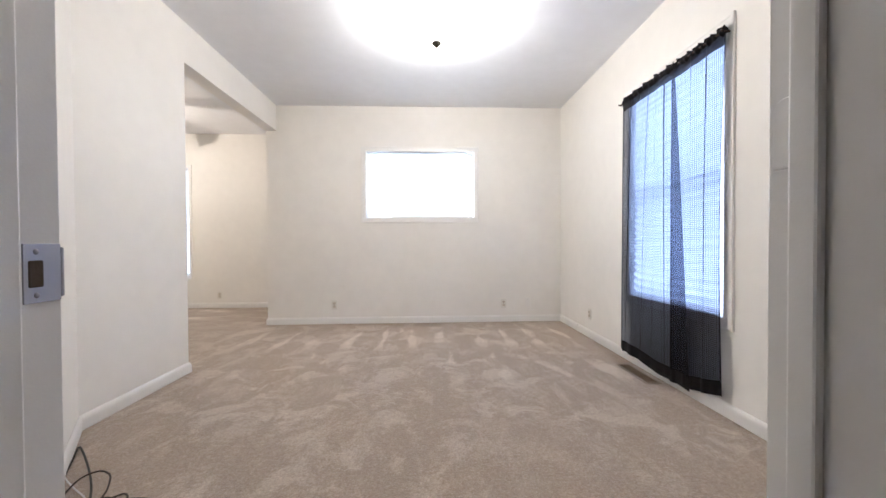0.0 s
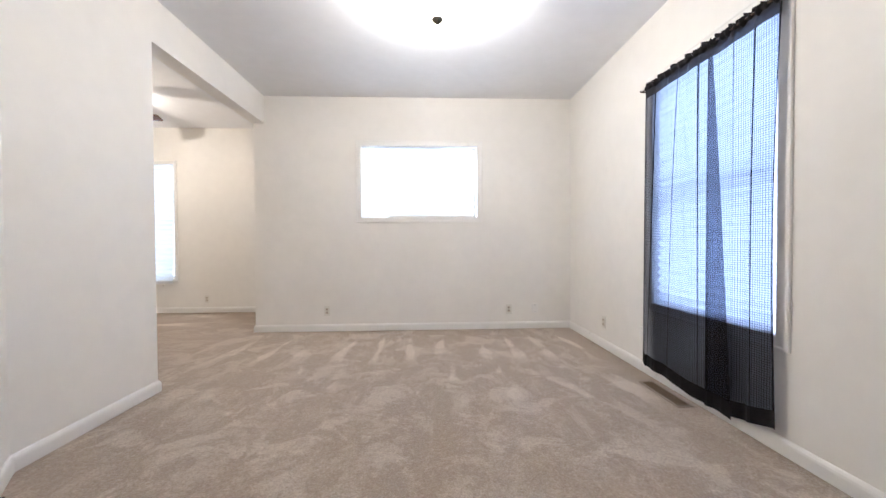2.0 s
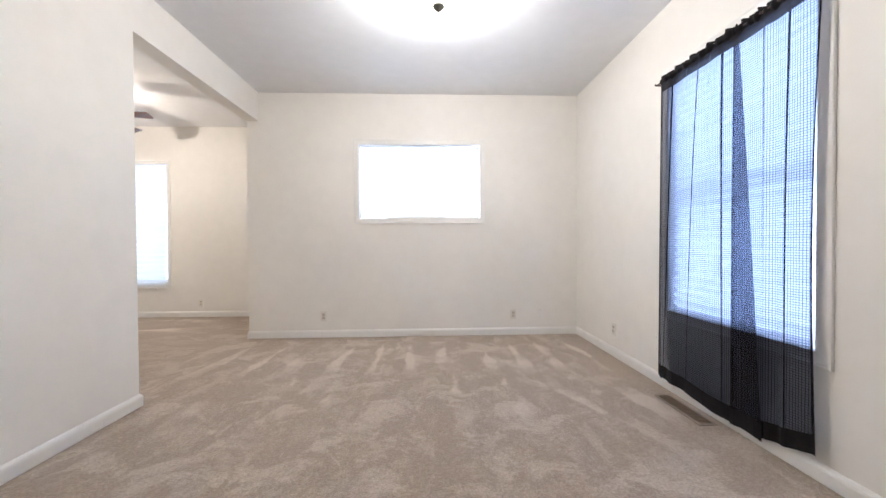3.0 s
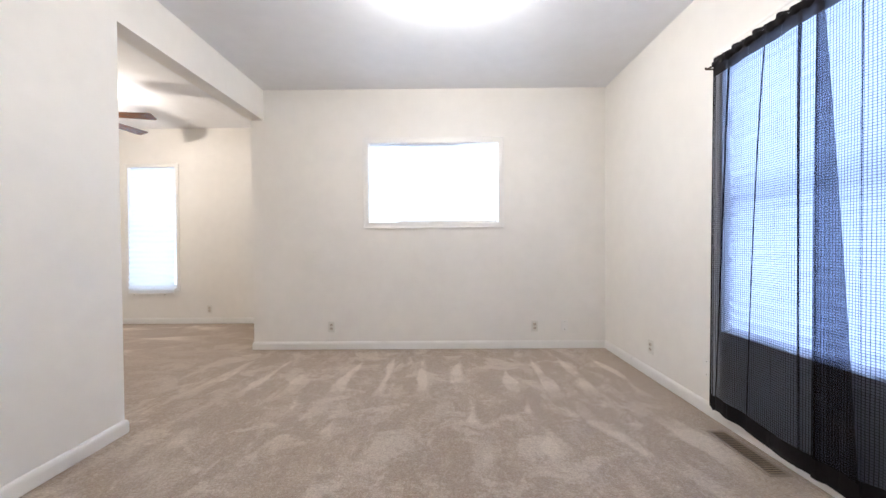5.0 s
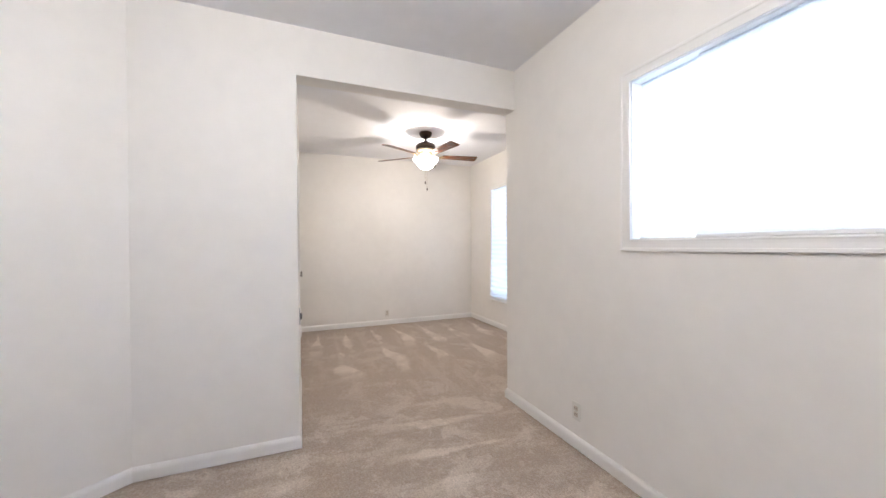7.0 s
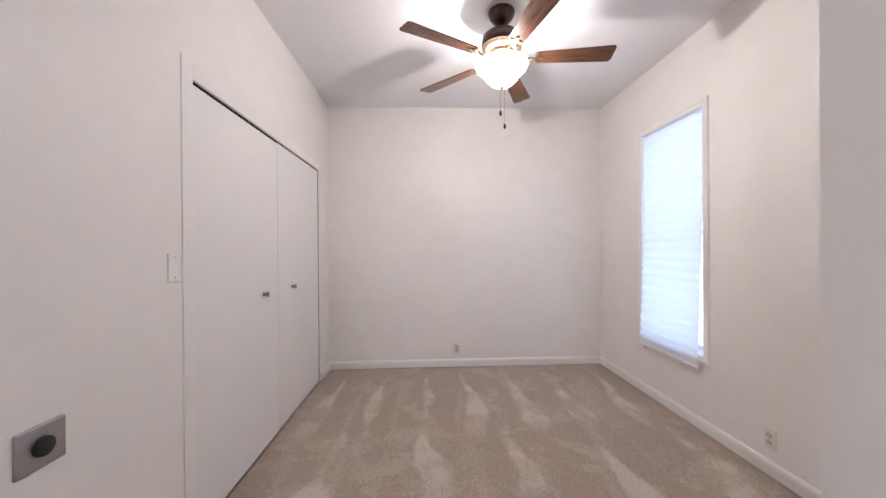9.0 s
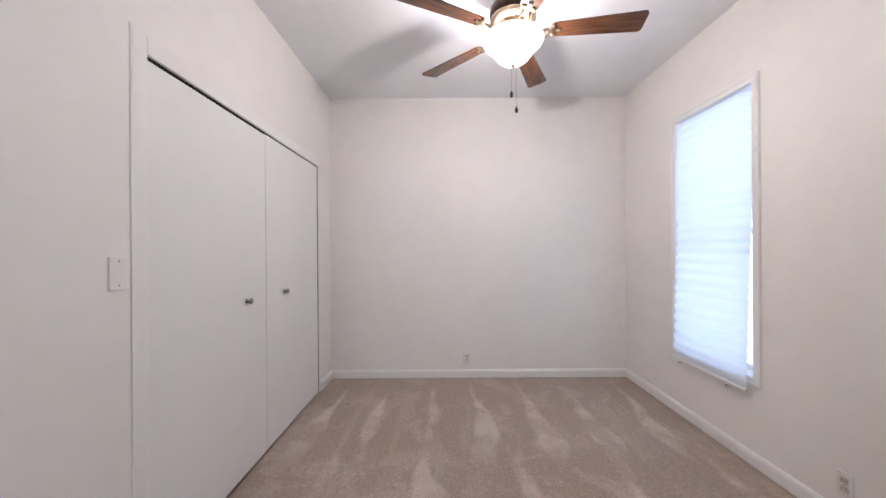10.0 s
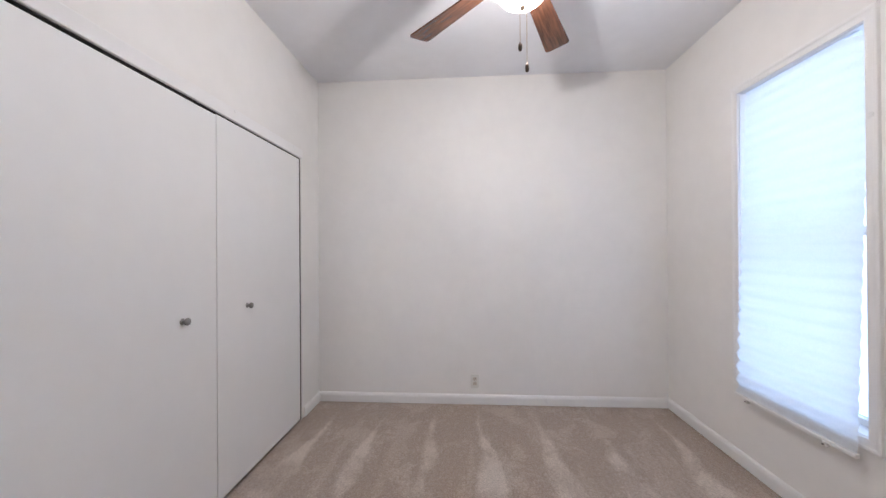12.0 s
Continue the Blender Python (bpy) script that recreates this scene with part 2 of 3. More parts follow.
# ---- mesh helpers ----


def finish(name, bm, material, smooth=False):
    mesh = bpy.data.meshes.new(name)
    bmesh.ops.recalc_face_normals(bm, faces=bm.faces)
    bm.to_mesh(mesh)
    bm.free()
    mesh.materials.append(material)
    if smooth:
        mesh.polygons.foreach_set("use_smooth", [True] * len(mesh.polygons))
        mesh.set_sharp_from_angle(angle=radians(40))
    return new(name, mesh)


def part(name, bm, material, parent, label="", smooth=False):
    """One mesh as a part of a thing; its coordinates are those of the thing."""
    ob = finish(name, bm, material, smooth)
    ob.parent = parent
    if label:
        tagged(ob, label)
    return ob


def thing(name, m, label, category, group="", kind=""):
    ob = new(name)
    ob.empty_display_size = 0.1
    ob.matrix_world = m
    return tagged(ob, label, category, group, kind)


def box(bm, x0, x1, y0, y1, z0, z1, bevel=0.0, segments=2):
    r = bmesh.ops.create_cube(bm, size=1.0)
    for v in r["verts"]:
        v.co = ((x0 + x1) / 2 + v.co.x * (x1 - x0), (y0 + y1) / 2 + v.co.y * (y1 - y0), (z0 + z1) / 2 + v.co.z * (z1 - z0))
    if bevel:
        edges = list({e for v in r["verts"] for e in v.link_edges})
        bmesh.ops.bevel(bm, geom=edges, offset=bevel, segments=segments, affect="EDGES", profile=0.5)
    return bm


def block(*args, **kw):
    return box(bmesh.new(), *args, **kw)


def lathe(bm, profile, segments=32, centre=(0, 0, 0), close=False):
    """Turns (radius, z) pairs round the z axis."""
    rings = []
    for r, z in profile:
        if r < 1e-5:
            rings.append([bm.verts.new((centre[0], centre[1], centre[2] + z))])
        else:
            rings.append([bm.verts.new((centre[0] + r * math.cos(a), centre[1] + r * math.sin(a), centre[2] + z))
                          for a in (2 * math.pi * i / segments for i in range(segments))])
    for a, b in zip(rings, rings[1:]):
        for i in range(segments):
            j = (i + 1) % segments
            ring = [a[i % len(a)], a[j % len(a)], b[j % len(b)], b[i % len(b)]]
            ring = list(dict.fromkeys(ring))
            if len(ring) > 2:
                bm.faces.new(ring)
    return bm


def tube(bm, points, radius, segments=8):
    """A round cord along points."""
    pts = [Vector(p) for p in points]
    rings = []
    for i, p in enumerate(pts):
        d = (pts[min(i + 1, len(pts) - 1)] - pts[max(i - 1, 0)]).normalized()
        side = d.cross(Vector((0, 0, 1)))
        side = side.normalized() if side.length > 1e-4 else Vector((1, 0, 0))
        up = side.cross(d).normalized()
        rings.append([bm.verts.new(p + radius * (side * math.cos(a) + up * math.sin(a))) for a in (2 * math.pi * k / segments for k in range(segments))])
    for a, b in zip(rings, rings[1:]):
        for k in range(segments):
            bm.faces.new((a[k], a[(k + 1) % segments], b[(k + 1) % segments], b[k]))
    bm.faces.new(rings[0][::-1])
    bm.faces.new(rings[-1])
    return bm


def smooth_path(points, steps=8):
    """Catmull-Rom through the points."""
    p = [Vector(q) for q in points]
    p = [2 * p[0] - p[1]] + p + [2 * p[-1] - p[-2]]
    out = []
    for i in range(1, len(p) - 2):
        for k in range(steps):
            t = k / steps
            a, b, c, d = p[i - 1], p[i], p[i + 1], p[i + 2]
            out.append(0.5 * (2 * b + (c - a) * t + (2 * a - 5 * b + 4 * c - d) * t * t + (3 * b - a - 3 * c + d) * t ** 3))
    out.append(p[-2])
    return out


def sweep(bm, path, profile):
    """Runs a closed (out, z) profile along a floor polyline, out to its left, with mitred corners."""
    pts = [Vector(p) for p in path]
    rings = []
    for i, p in enumerate(pts):
        dirs = []
        if i:
            dirs.append((pts[i] - pts[i - 1]).normalized())
        if i < len(pts) - 1:
            dirs.append((pts[i + 1] - pts[i]).normalized())
        lefts = [Vector((-d.y, d.x)) for d in dirs]
        m = sum(lefts, Vector((0, 0))).normalized()
        m = m / max(0.3, m.dot(lefts[0]))
        rings.append([bm.verts.new((p.x + m.x * o, p.y + m.y * o, z)) for o, z in profile])
    n = len(profile)
    for a, b in zip(rings, rings[1:]):
        for k in range(n):
            bm.faces.new((a[k], a[(k + 1) % n], b[(k + 1) % n], b[k]))
    bm.faces.new(rings[0])
    bm.faces.new(rings[-1][::-1])
    return bm


def wall(name, material, along, c0, c1, u0, u1, z0, z1, holes=()):
    """A wall with thickness from c0 to c1 whose length runs along 'x' or 'y', with openings (u0, u1, z0, z1) through it."""
    us = sorted({u0, u1, *(h[0] for h in holes), *(h[1] for h in holes)})
    zs = sorted({z0, z1, *(h[2] for h in holes), *(h[3] for h in holes)})
    bm = bmesh.new()
    for a, b in zip(us, us[1:]):
        for c, d in zip(zs, zs[1:]):
            um, zm = (a + b) / 2, (c + d) / 2
            if any(h[0] < um < h[1] and h[2] < zm < h[3] for h in holes):
                continue
            if along == "x":
                box(bm, a, b, c0, c1, c, d)
            else:
                box(bm, c0, c1, a, b, c, d)
    bmesh.ops.remove_doubles(bm, verts=bm.verts, dist=1e-5)
    bm.verts.index_update()
    seen = {}
    for f in bm.faces:
        seen.setdefault(frozenset(v.index for v in f.verts), []).append(f)
    twins = [f for fs in seen.values() if len(fs) > 1 for f in fs]
    bmesh.ops.delete(bm, geom=twins, context="FACES")
    return tagged(finish(name, bm, material), kind="structure")


# ---- plan ----
W, E, S, N = -1.470, 2.13, 0.12, 4.17            # front room
BW, BE, BS, BN = -4.83, -1.60, 2.51, 5.44       # back room
H1, H2, HEADER = 2.747, 2.777, 2.43
DIAG_A, DIAG_B = (W, 1.64), (-0.30, S)          # slanted wall beside the doorway
DOOR_L, DOOR_R, DOOR_H = -0.026, 0.873, 2.04
WIN_N = (-0.37, 1.01, 1.335, 2.185)
WIN_E = (1.635, 2.60, 0.565, 2.225)
WIN_B = (-4.07, -3.382, 0.515, 2.240)
CLOSET = (-4.50, -2.68, 0.0, 2.03)

# ---- structure ----
bm = box(bmesh.new(), W - 0.14, E + 0.17, S - 0.12, N + 0.17, -0.12, 0.0)
box(bm, BW - 0.15, W - 0.14, 1.70, BN + 0.17, -0.12, 0.0)
box(bm, -0.95, 1.75, -1.90, S - 0.12, -0.12, 0.0)
floor = tagged(finish("floor", bm, CARPET), "beige cut-pile carpet with vacuum strokes and footmarks", kind="structure")
wall("wall_north", WALL, "x", N, N + 0.17, BE, E + 0.17, -0.1, 2.9, [WIN_N])
wall("wall_east", WALL, "y", E, E + 0.17, S - 0.12, N, -0.1, 2.9, [WIN_E])
wall("wall_south", WALL, "x", S - 0.12, S, -1.75, E, -0.1, 2.9, [(DOOR_L - 0.02, DOOR_R + 0.02, -0.1, DOOR_H + 0.02)])
wall("wall_west", WALL, "y", W - 0.14, W, 1.40, BS - 0.12, -0.1, 2.9)
bm = bmesh.new()
d = (Vector(DIAG_B) - Vector(DIAG_A)).normalized()
o = Vector((d.y, -d.x)) * 0.12
quad = [Vector(DIAG_A) - d * 0.004, Vector(DIAG_B), Vector(DIAG_B) + o, Vector(DIAG_A) - d * 0.004 + o]
low = [bm.verts.new((p.x, p.y, -0.1)) for p in quad]
top = [bm.verts.new((p.x, p.y, 2.9)) for p in quad]
for i in range(4):
    bm.faces.new((low[i], low[(i + 1) % 4], top[(i + 1) % 4], top[i]))
bm.faces.new(low[::-1])
bm.faces.new(top)
tagged(finish("wall_slanted", bm, WALL), kind="structure")
wall("wall_closet", WALL, "x", BS - 0.12, BS, BW - 0.15, W, -0.1, 2.9, [CLOSET])
wall("wall_back_west", WALL, "y", BW - 0.15, BW, BS, BN + 0.17, -0.1, 2.9)
wall("wall_back_north", WALL, "x", BN, BN + 0.17, BW, BE + 0.14, -0.1, 2.9, [WIN_B])
wall("wall_back_east", WALL, "y", BE, BE + 0.14, N + 0.17, BN, -0.1, 2.9)
tagged(finish("header_beam", block(W - 0.14, W, BS, N, HEADER, 2.9), WALL), "cream painted beam over the wide opening", kind="structure")
tagged(finish("ceiling_front", block(W - 0.13, E, 0.05, N, H1, H1 + 0.1), CEILING), kind="structure")
tagged(finish("ceiling_back", block(BW, W - 0.14, BS, BN, H2, H2 + 0.1), CEILING), kind="structure")
# closet behind the doors, and the hall behind the doorway: unseen, added as plain closed boxes
tagged(finish("wall_closet_lining", block(BW, W - 0.14, 1.70, 1.80, -0.1, 2.9), WALL), kind="structure")
wall("wall_closet_side_east", WALL, "y", -2.42, -2.32, 1.80, BS - 0.12, -0.1, 2.9)
wall("wall_closet_side_west", WALL, "y", BW - 0.10, BW, 1.80, BS - 0.12, -0.1, 2.9)
tagged(finish("ceiling_closet", block(BW, -2.42, 1.80, BS - 0.12, 2.40, 2.50), CEILING), kind="structure")
wall("wall_hall_west", WALL, "y", -0.95, -0.85, -1.8, S - 0.12, -0.1, 2.9)
wall("wall_hall_east", WALL, "y", 1.65, 1.75, -1.8, S - 0.12, -0.1, 2.9)
# end wall out of view, added to shut daylight off the door jamb
wall("wall_hall_south", WALL, "x", -1.9, -1.8, -0.95, 1.75, -0.1, 2.9)
tagged(finish("ceiling_hall", block(-0.85, 1.65, -1.8, S - 0.12, 2.45, 2.55), CEILING), kind="structure")
tagged(finish("ground", block(-400, 400, -400, 400, -0.75, -0.55), LAWN), kind="structure")

SKIRT = [(0, 0.004), (0.014, 0.004), (0.0145, 0.058), (0.0125, 0.070), (0.0075, 0.080), (0.004, 0.084), (0, 0.085)]
tagged(finish("baseboard_1", sweep(bmesh.new(), [(-2.602, BS), (W, BS), (W, DIAG_A[1]), (-0.30 - 0.002, S)], SKIRT), TRIM), "white painted baseboard", kind="structure")
tagged(finish("baseboard_2", sweep(bmesh.new(), [(0.96, S), (E, S), (E, N), (BE, N), (BE, BN), (BW, BN), (BW, BS), (-4.53, BS)], SKIRT), TRIM), "white painted baseboard", kind="structure")

# doorway: jambs, stops, hall-side casing, with the door taken off its hinges
door = thing("door_1", pose(0, S, 0), "white painted doorway frame with its door taken off", "door frame", kind="structure")
Y0, Y1 = -0.135, 0.006
part("jamb", block(DOOR_L - 0.02, DOOR_L, Y0, Y1, 0, DOOR_H, bevel=0.002), TRIM, door)
part("jamb", block(DOOR_R, DOOR_R + 0.02, Y0, Y1, 0, DOOR_H, bevel=0.002), TRIM, door)
part("head_jamb", block(DOOR_L - 0.02, DOOR_R + 0.02, Y0, Y1, DOOR_H, DOOR_H + 0.02, bevel=0.002), TRIM, door)
part("stop", block(DOOR_L, DOOR_L + 0.012, -0.082, -0.046, 0, DOOR_H, bevel=0.003), TRIM, door)
part("stop", block(DOOR_R - 0.012, DOOR_R, -0.064, -0.029, 0, DOOR_H, bevel=0.004), TRIM, door)
for x0, x1 in ((DOOR_L - 0.075, DOOR_L - 0.006), (DOOR_R + 0.006, DOOR_R + 0.075)):
    part("casing", block(x0, x1, Y0 - 0.017, Y0 + 0.012, 0, DOOR_H + 0.07, bevel=0.004), TRIM, door)
part("casing", block(DOOR_L - 0.006, DOOR_R + 0.006, Y0 - 0.017, Y0 + 0.012, DOOR_H + 0.006, DOOR_H + 0.07, bevel=0.004), TRIM, door)


def filled_mortise(z):
    bm = bmesh.new()
    pts = [(-0.027, -0.045), (-0.001, -0.045), (-0.001, 0.030), (-0.005, 0.041), (-0.012, 0.045), (-0.027, 0.045)]
    inner = [(-0.0265, -0.0435), (-0.0025, -0.0435), (-0.0025, 0.0295), (-0.006, 0.040), (-0.0125, 0.0435), (-0.0265, 0.0435)]
    a = [bm.verts.new((DOOR_R - 0.0002, y, z + h)) for y, h in pts]
    b = [bm.verts.new((DOOR_R - 0.0016, y, z + h)) for y, h in inner]
    for i in range(6):
        bm.faces.new((a[i], a[(i + 1) % 6], b[(i + 1) % 6], b[i]))
    bm.faces.new(b)
    part("hinge_mortise", bm, TRIM, door, "painted-over hinge mortise")


for z in (0.28, 1.14, 1.83):
    filled_mortise(z)

strike = part("strike_plate", block(DOOR_L - 0.001, DOOR_L + 0.0016, -0.036, 0.004, 0.938, 1.006, bevel=0.0007), CHROME, door, "bright steel strike plate")
bm = bmesh.new()
box(bm, DOOR_L - 0.0045, DOOR_L + 0.0018, 0.0042, 0.0085, 0.942, 1.002, bevel=0.0018)
part("lip", bm, CHROME, strike)
# solid dark block stands for the hole; its depth is only colour
part("latch_hole", block(DOOR_L - 0.004, DOOR_L + 0.0022, -0.0345, -0.0125, 0.953, 0.990, bevel=0.0045), paint("dark_brown_hole", (0.055, 0.035, 0.02), 0.9), strike, "dark brown block for the latch hole")
for z in (0.947, 0.997):
    bm = lathe(bmesh.new(), [(0, 0.0012), (0.0022, 0.001), (0.0034, 0.0)], 14)
    bm.transform(pose(DOOR_L + 0.0016, -0.023, z, 0, 90, 0))
    part("screw", bm, NICKEL, strike, smooth=True)

# ---- windows ----


def frame_ring(bm, u0, u1, z0, z1, w, d0, d1, bevel=0.0):
    """Four mitre-less bars round an opening, in the wall's own axes: u along, d towards the room (negative) or out."""
    box(bm, u0, u0 + w, d0, d1, z0, z1, bevel=bevel)
    box(bm, u1 - w, u1, d0, d1, z0, z1, bevel=bevel)
    box(bm, u0 + w, u1 - w, d0, d1, z0, z0 + w, bevel=bevel)
    box(bm, u0 + w, u1 - w, d0, d1, z1 - w, z1, bevel=bevel)
    return bm


def casing_ring(bm, u0, u1, z0, z1, w):
    """A moulded casing with mitred corners: a flat, two beads and a raised back band."""
    prof = [(0.0, 0.0), (0.0, -0.009), (0.005, -0.012), (0.012, -0.0105), (0.024, -0.0105), (w - 0.018, -0.012), (w - 0.014, -0.0150), (w - 0.003, -0.0155), (w, -0.0135), (w, 0.0)]
    rings = []
    for cu, cz, su, sz in ((u0, z0, -1, -1), (u1, z0, 1, -1), (u1, z1, 1, 1), (u0, z1, -1, 1)):
        rings.append([bm.verts.new((cu + su * o, dd, cz + sz * o)) for o, dd in prof])
    n = len(prof)
    for i in range(4):
        a, b = rings[i], rings[(i + 1) % 4]
        for k in range(n - 1):
            bm.faces.new((a[k], a[k + 1], b[k + 1], b[k]))
    return bm


def window(name, m, u0, u1, z0, z1, casing, label, split):
    """A window in its wall's axes: x along, y out of the room from the wall's face. split: 'sash' (two, one above the other) or 'fixed' (one)."""
    win = thing(name, m, label, "window", kind="structure")
    part("casing", casing_ring(bmesh.new(), u0 + 0.006, u1 - 0.006, z0 + 0.006, z1 - 0.006, casing + 0.006), TRIM, win)
    bm = bmesh.new()
    frame_ring(bm, u0, u1, z0, z1, 0.008, 0.002, 0.165, bevel=0.0)
    part("jamb", bm, TRIM, win)
    i0, i1, j0, j1 = u0 + 0.008, u1 - 0.008, z0 + 0.008, z1 - 0.008
    if split == "sash":
        zm = (j0 + j1) / 2
        halves = [(i0, i1, j0, zm + 0.02, 0.085), (i0, i1, zm - 0.02, j1, 0.122)]
    else:
        halves = [(i0, i1, j0, j1, 0.10)]
    for a, b, c, e, dd in halves:
        sash = part("sash", frame_ring(bmesh.new(), a, b, c, e, 0.030, dd, dd + 0.032, bevel=0.003), TRIM, win)
        pane = part("pane", block(a + 0.028, b - 0.028, dd + 0.014, dd + 0.018, c + 0.028, e - 0.028), GLASS, sash)
        pane.visible_shadow = False
    return win


ROOM_N = pose(0, N, 0)
ROOM_E = pose(E, 0, 0, 0, 0, -90)      # along = -y
ROOM_B = pose(0, BN, 0)
window("window_1", ROOM_N, *WIN_N, 0.055, "wide white picture window set high in the wall", "fixed")
window("window_2", ROOM_E, -WIN_E[1], -WIN_E[0], WIN_E[2], WIN_E[3], 0.062, "tall white sash window behind a black sheer curtain", "sash")
window("window_3", ROOM_B, *WIN_B, 0.044, "narrow white sash window with a pleated paper shade", "sash")


def pleated_shade(m, width, z0, z1, pitch, lean, label, clips=(), peel=0.0, seed=1, fold=1.0):
    """A paper shade folded to and fro, hung from its top and leaning into the room by lean at the foot."""
    rnd = random.Random(seed)
    sh = thing("pleated_shade", m, label, "window shade", "pleated paper shades")
    bm = bmesh.new()
    count = round((z1 - z0) / pitch) * 2
    cols = 14
    rows = []
    zs = []
    for i in range(count * 4 + 1):
        k = i / 4
        f = k / count
        z = z1 + (z0 - z1) * (f ** 1.06)
        amp = fold * (0.0020 + 0.0036 * f) * (1 + 0.15 * rnd.uniform(-1, 1))
        tri = math.cos(math.pi * k)
        rows.append([])
        for j in range(cols + 1):
            u = j / cols
            sag = 0.004 * math.sin(math.pi * u) * f + 0.005 * math.sin(5 * u + 7 * f)
            scallop = 0.004 * tri * f if j in (0, cols) else 0.0
            x = -width / 2 + width * u + (scallop if j == cols else -scallop)
            droop = -peel * max(0.0, (u - 0.75) / 0.25) ** 2 * max(0.0, 1 - f * 6)
            rows[-1].append(bm.verts.new((x, -lean * f - amp * tri - droop * 0.3, z - sag * 0.6 * f + droop)))
    for a, b in zip(rows, rows[1:]):
        for j in range(cols):
            bm.faces.new((a[j], a[j + 1], b[j + 1], b[j]))
    part("pleats", bm, PAPER, sh, smooth=True)
    part("head_strip", block(-width / 2, width / 2 - (0.05 if peel else 0), -0.004, 0.012, z1 - 0.004, z1 + 0.010, bevel=0.002), PAPER, sh)
    part("bottom_rail", block(-width / 2 - 0.004, width / 2 + 0.004, -lean - 0.013, -lean + 0.007, z0 - 0.020, z0 - 0.001, bevel=0.004), TRIM, sh)
    for c in clips:
        cb = block(c - 0.010, c + 0.010, -lean - 0.018, -lean + 0.002, z0 - 0.037, z0 - 0.016, bevel=0.003)
        clip = part("clip", cb, PLATE, sh, "small plastic shade clip")
        part("clip_screw", block(c - 0.004, c + 0.004, -lean - 0.021, -lean - 0.016, z0 - 0.031, z0 - 0.023, bevel=0.001), NICKEL, clip)
    return sh


pleated_shade(pose(0.1225, N + 0.070, 0), 0.955, 1.352, 2.170, 0.062, 0.008, "white pleated paper shade partly behind its neighbour", (-0.20,), 0.0, 3)
pleated_shade(pose(0.442, N + 0.046, 0), 0.975, 1.364, 2.170, 0.062, 0.010, "white pleated paper shade lapped over another in the wide window", (0.04, 0.42), 0.0, 4, 1.5)
pleated_shade(pose(-3.7225, BN + 0.030, 0), 0.647, 0.452, 2.234, 0.070, 0.070, "white pleated paper shade, crooked, one corner peeling", (-0.24, 0.20), 0.05, 5, 1.3)
pleated_shade(pose(E + 0.045, 2.128, 0, 0, 0, -90), 0.912, 0.572, 2.205, 0.055, 0.006, "white pleated paper shade behind the sheer curtain", (), 0.0, 7, 1.9)

# ---- closet doors ----


def closet_door(x0, x1, top, knob_x, label):
    leaf = thing("closet_door", pose((x0 + x1) / 2, BS - 0.003, 0.007), label, "closet door", "closet doors")
    w = (x1 - x0) / 2
    part("panel", block(-w, w, -0.034, 0.0, 0.0, top - 0.007, bevel=0.0025), DOOR, leaf)
    k = knob_x - (x0 + x1) / 2
    bm = lathe(bmesh.new(), [(0.0, 0.034), (0.010, 0.0335), (0.0155, 0.030), (0.0175, 0.025), (0.0165, 0.020), (0.0105, 0.015), (0.0085, 0.010), (0.0095, 0.005), (0.014, 0.002), (0.015, 0.0)], 28)
    bm.transform(pose(k, 0.0, 0.982, -90, 0, 0))
    part("knob", bm, NICKEL, leaf, "round satin nickel knob", smooth=True)


closet_door(-3.572, CLOSET[1] - 0.002, 2.013, -3.352, "white flush closet door with a round nickel knob")
closet_door(CLOSET[0] + 0.018, -3.577, 2.019, -3.827, "white flush closet door with a round nickel knob")
trim = thing("closet_casing", pose(0, BS, 0), "white painted casing round the closet doors", "casing", kind="structure")
part("side_casing", block(CLOSET[1] + 0.002, CLOSET[1] + 0.074, -0.012, 0.004, 0.0, 2.104, bevel=0.002), TRIM, trim)
part("back_band", block(CLOSET[1] + 0.062, CLOSET[1] + 0.078, -0.012, 0.006, 0.0, 2.108, bevel=0.003), TRIM, trim)
part("head_casing", block(CLOSET[0] - 0.03, CLOSET[1] + 0.002, -0.012, 0.005, CLOSET[3] + 0.001, 2.100, bevel=0.004), TRIM, trim)
# two dark strips fill the gaps, painting in the shade there
part("track", block(CLOSET[0] + 0.001, CLOSET[1] - 0.001, -0.034, -0.007, CLOSET[3] - 0.006, CLOSET[3] - 0.001), GAP_SHADE, trim, "dark strip painted as shade in the gap over the doors")
part("edge_strip", block(CLOSET[0] + 0.001, CLOSET[0] + 0.016, -0.034, -0.0045, 0.006, CLOSET[3] - 0.007), GAP_SHADE, trim, "dark strip painted as shade in the gap beside the door")

# ---- ceiling fan ----
fan = thing("ceiling_fan", pose(-3.29, 4.03, 0), "dark bronze ceiling fan with walnut blades and a lit glass bowl", "ceiling fan")
part("canopy", lathe(bmesh.new(), [(0.0, H2), (0.080, H2), (0.084, H2 - 0.012), (0.078, H2 - 0.035), (0.058, H2 - 0.062), (0.030, H2 - 0.078), (0.016, H2 - 0.082)], 40), BRONZE, fan, smooth=True)
part("downrod", lathe(bmesh.new(), [(0.013, H2 - 0.07), (0.013, 2.645)], 20), BRONZE, fan, smooth=True)
part("motor_housing", lathe(bmesh.new(), [(0.013, 2.668), (0.030, 2.664), (0.040, 2.650), (0.060, 2.640), (0.105, 2.628), (0.122, 2.612), (0.127, 2.590), (0.127, 2.566), (0.120, 2.556), (0.06, 2.553), (0, 2.553)], 48), BRONZE, fan, smooth=True)
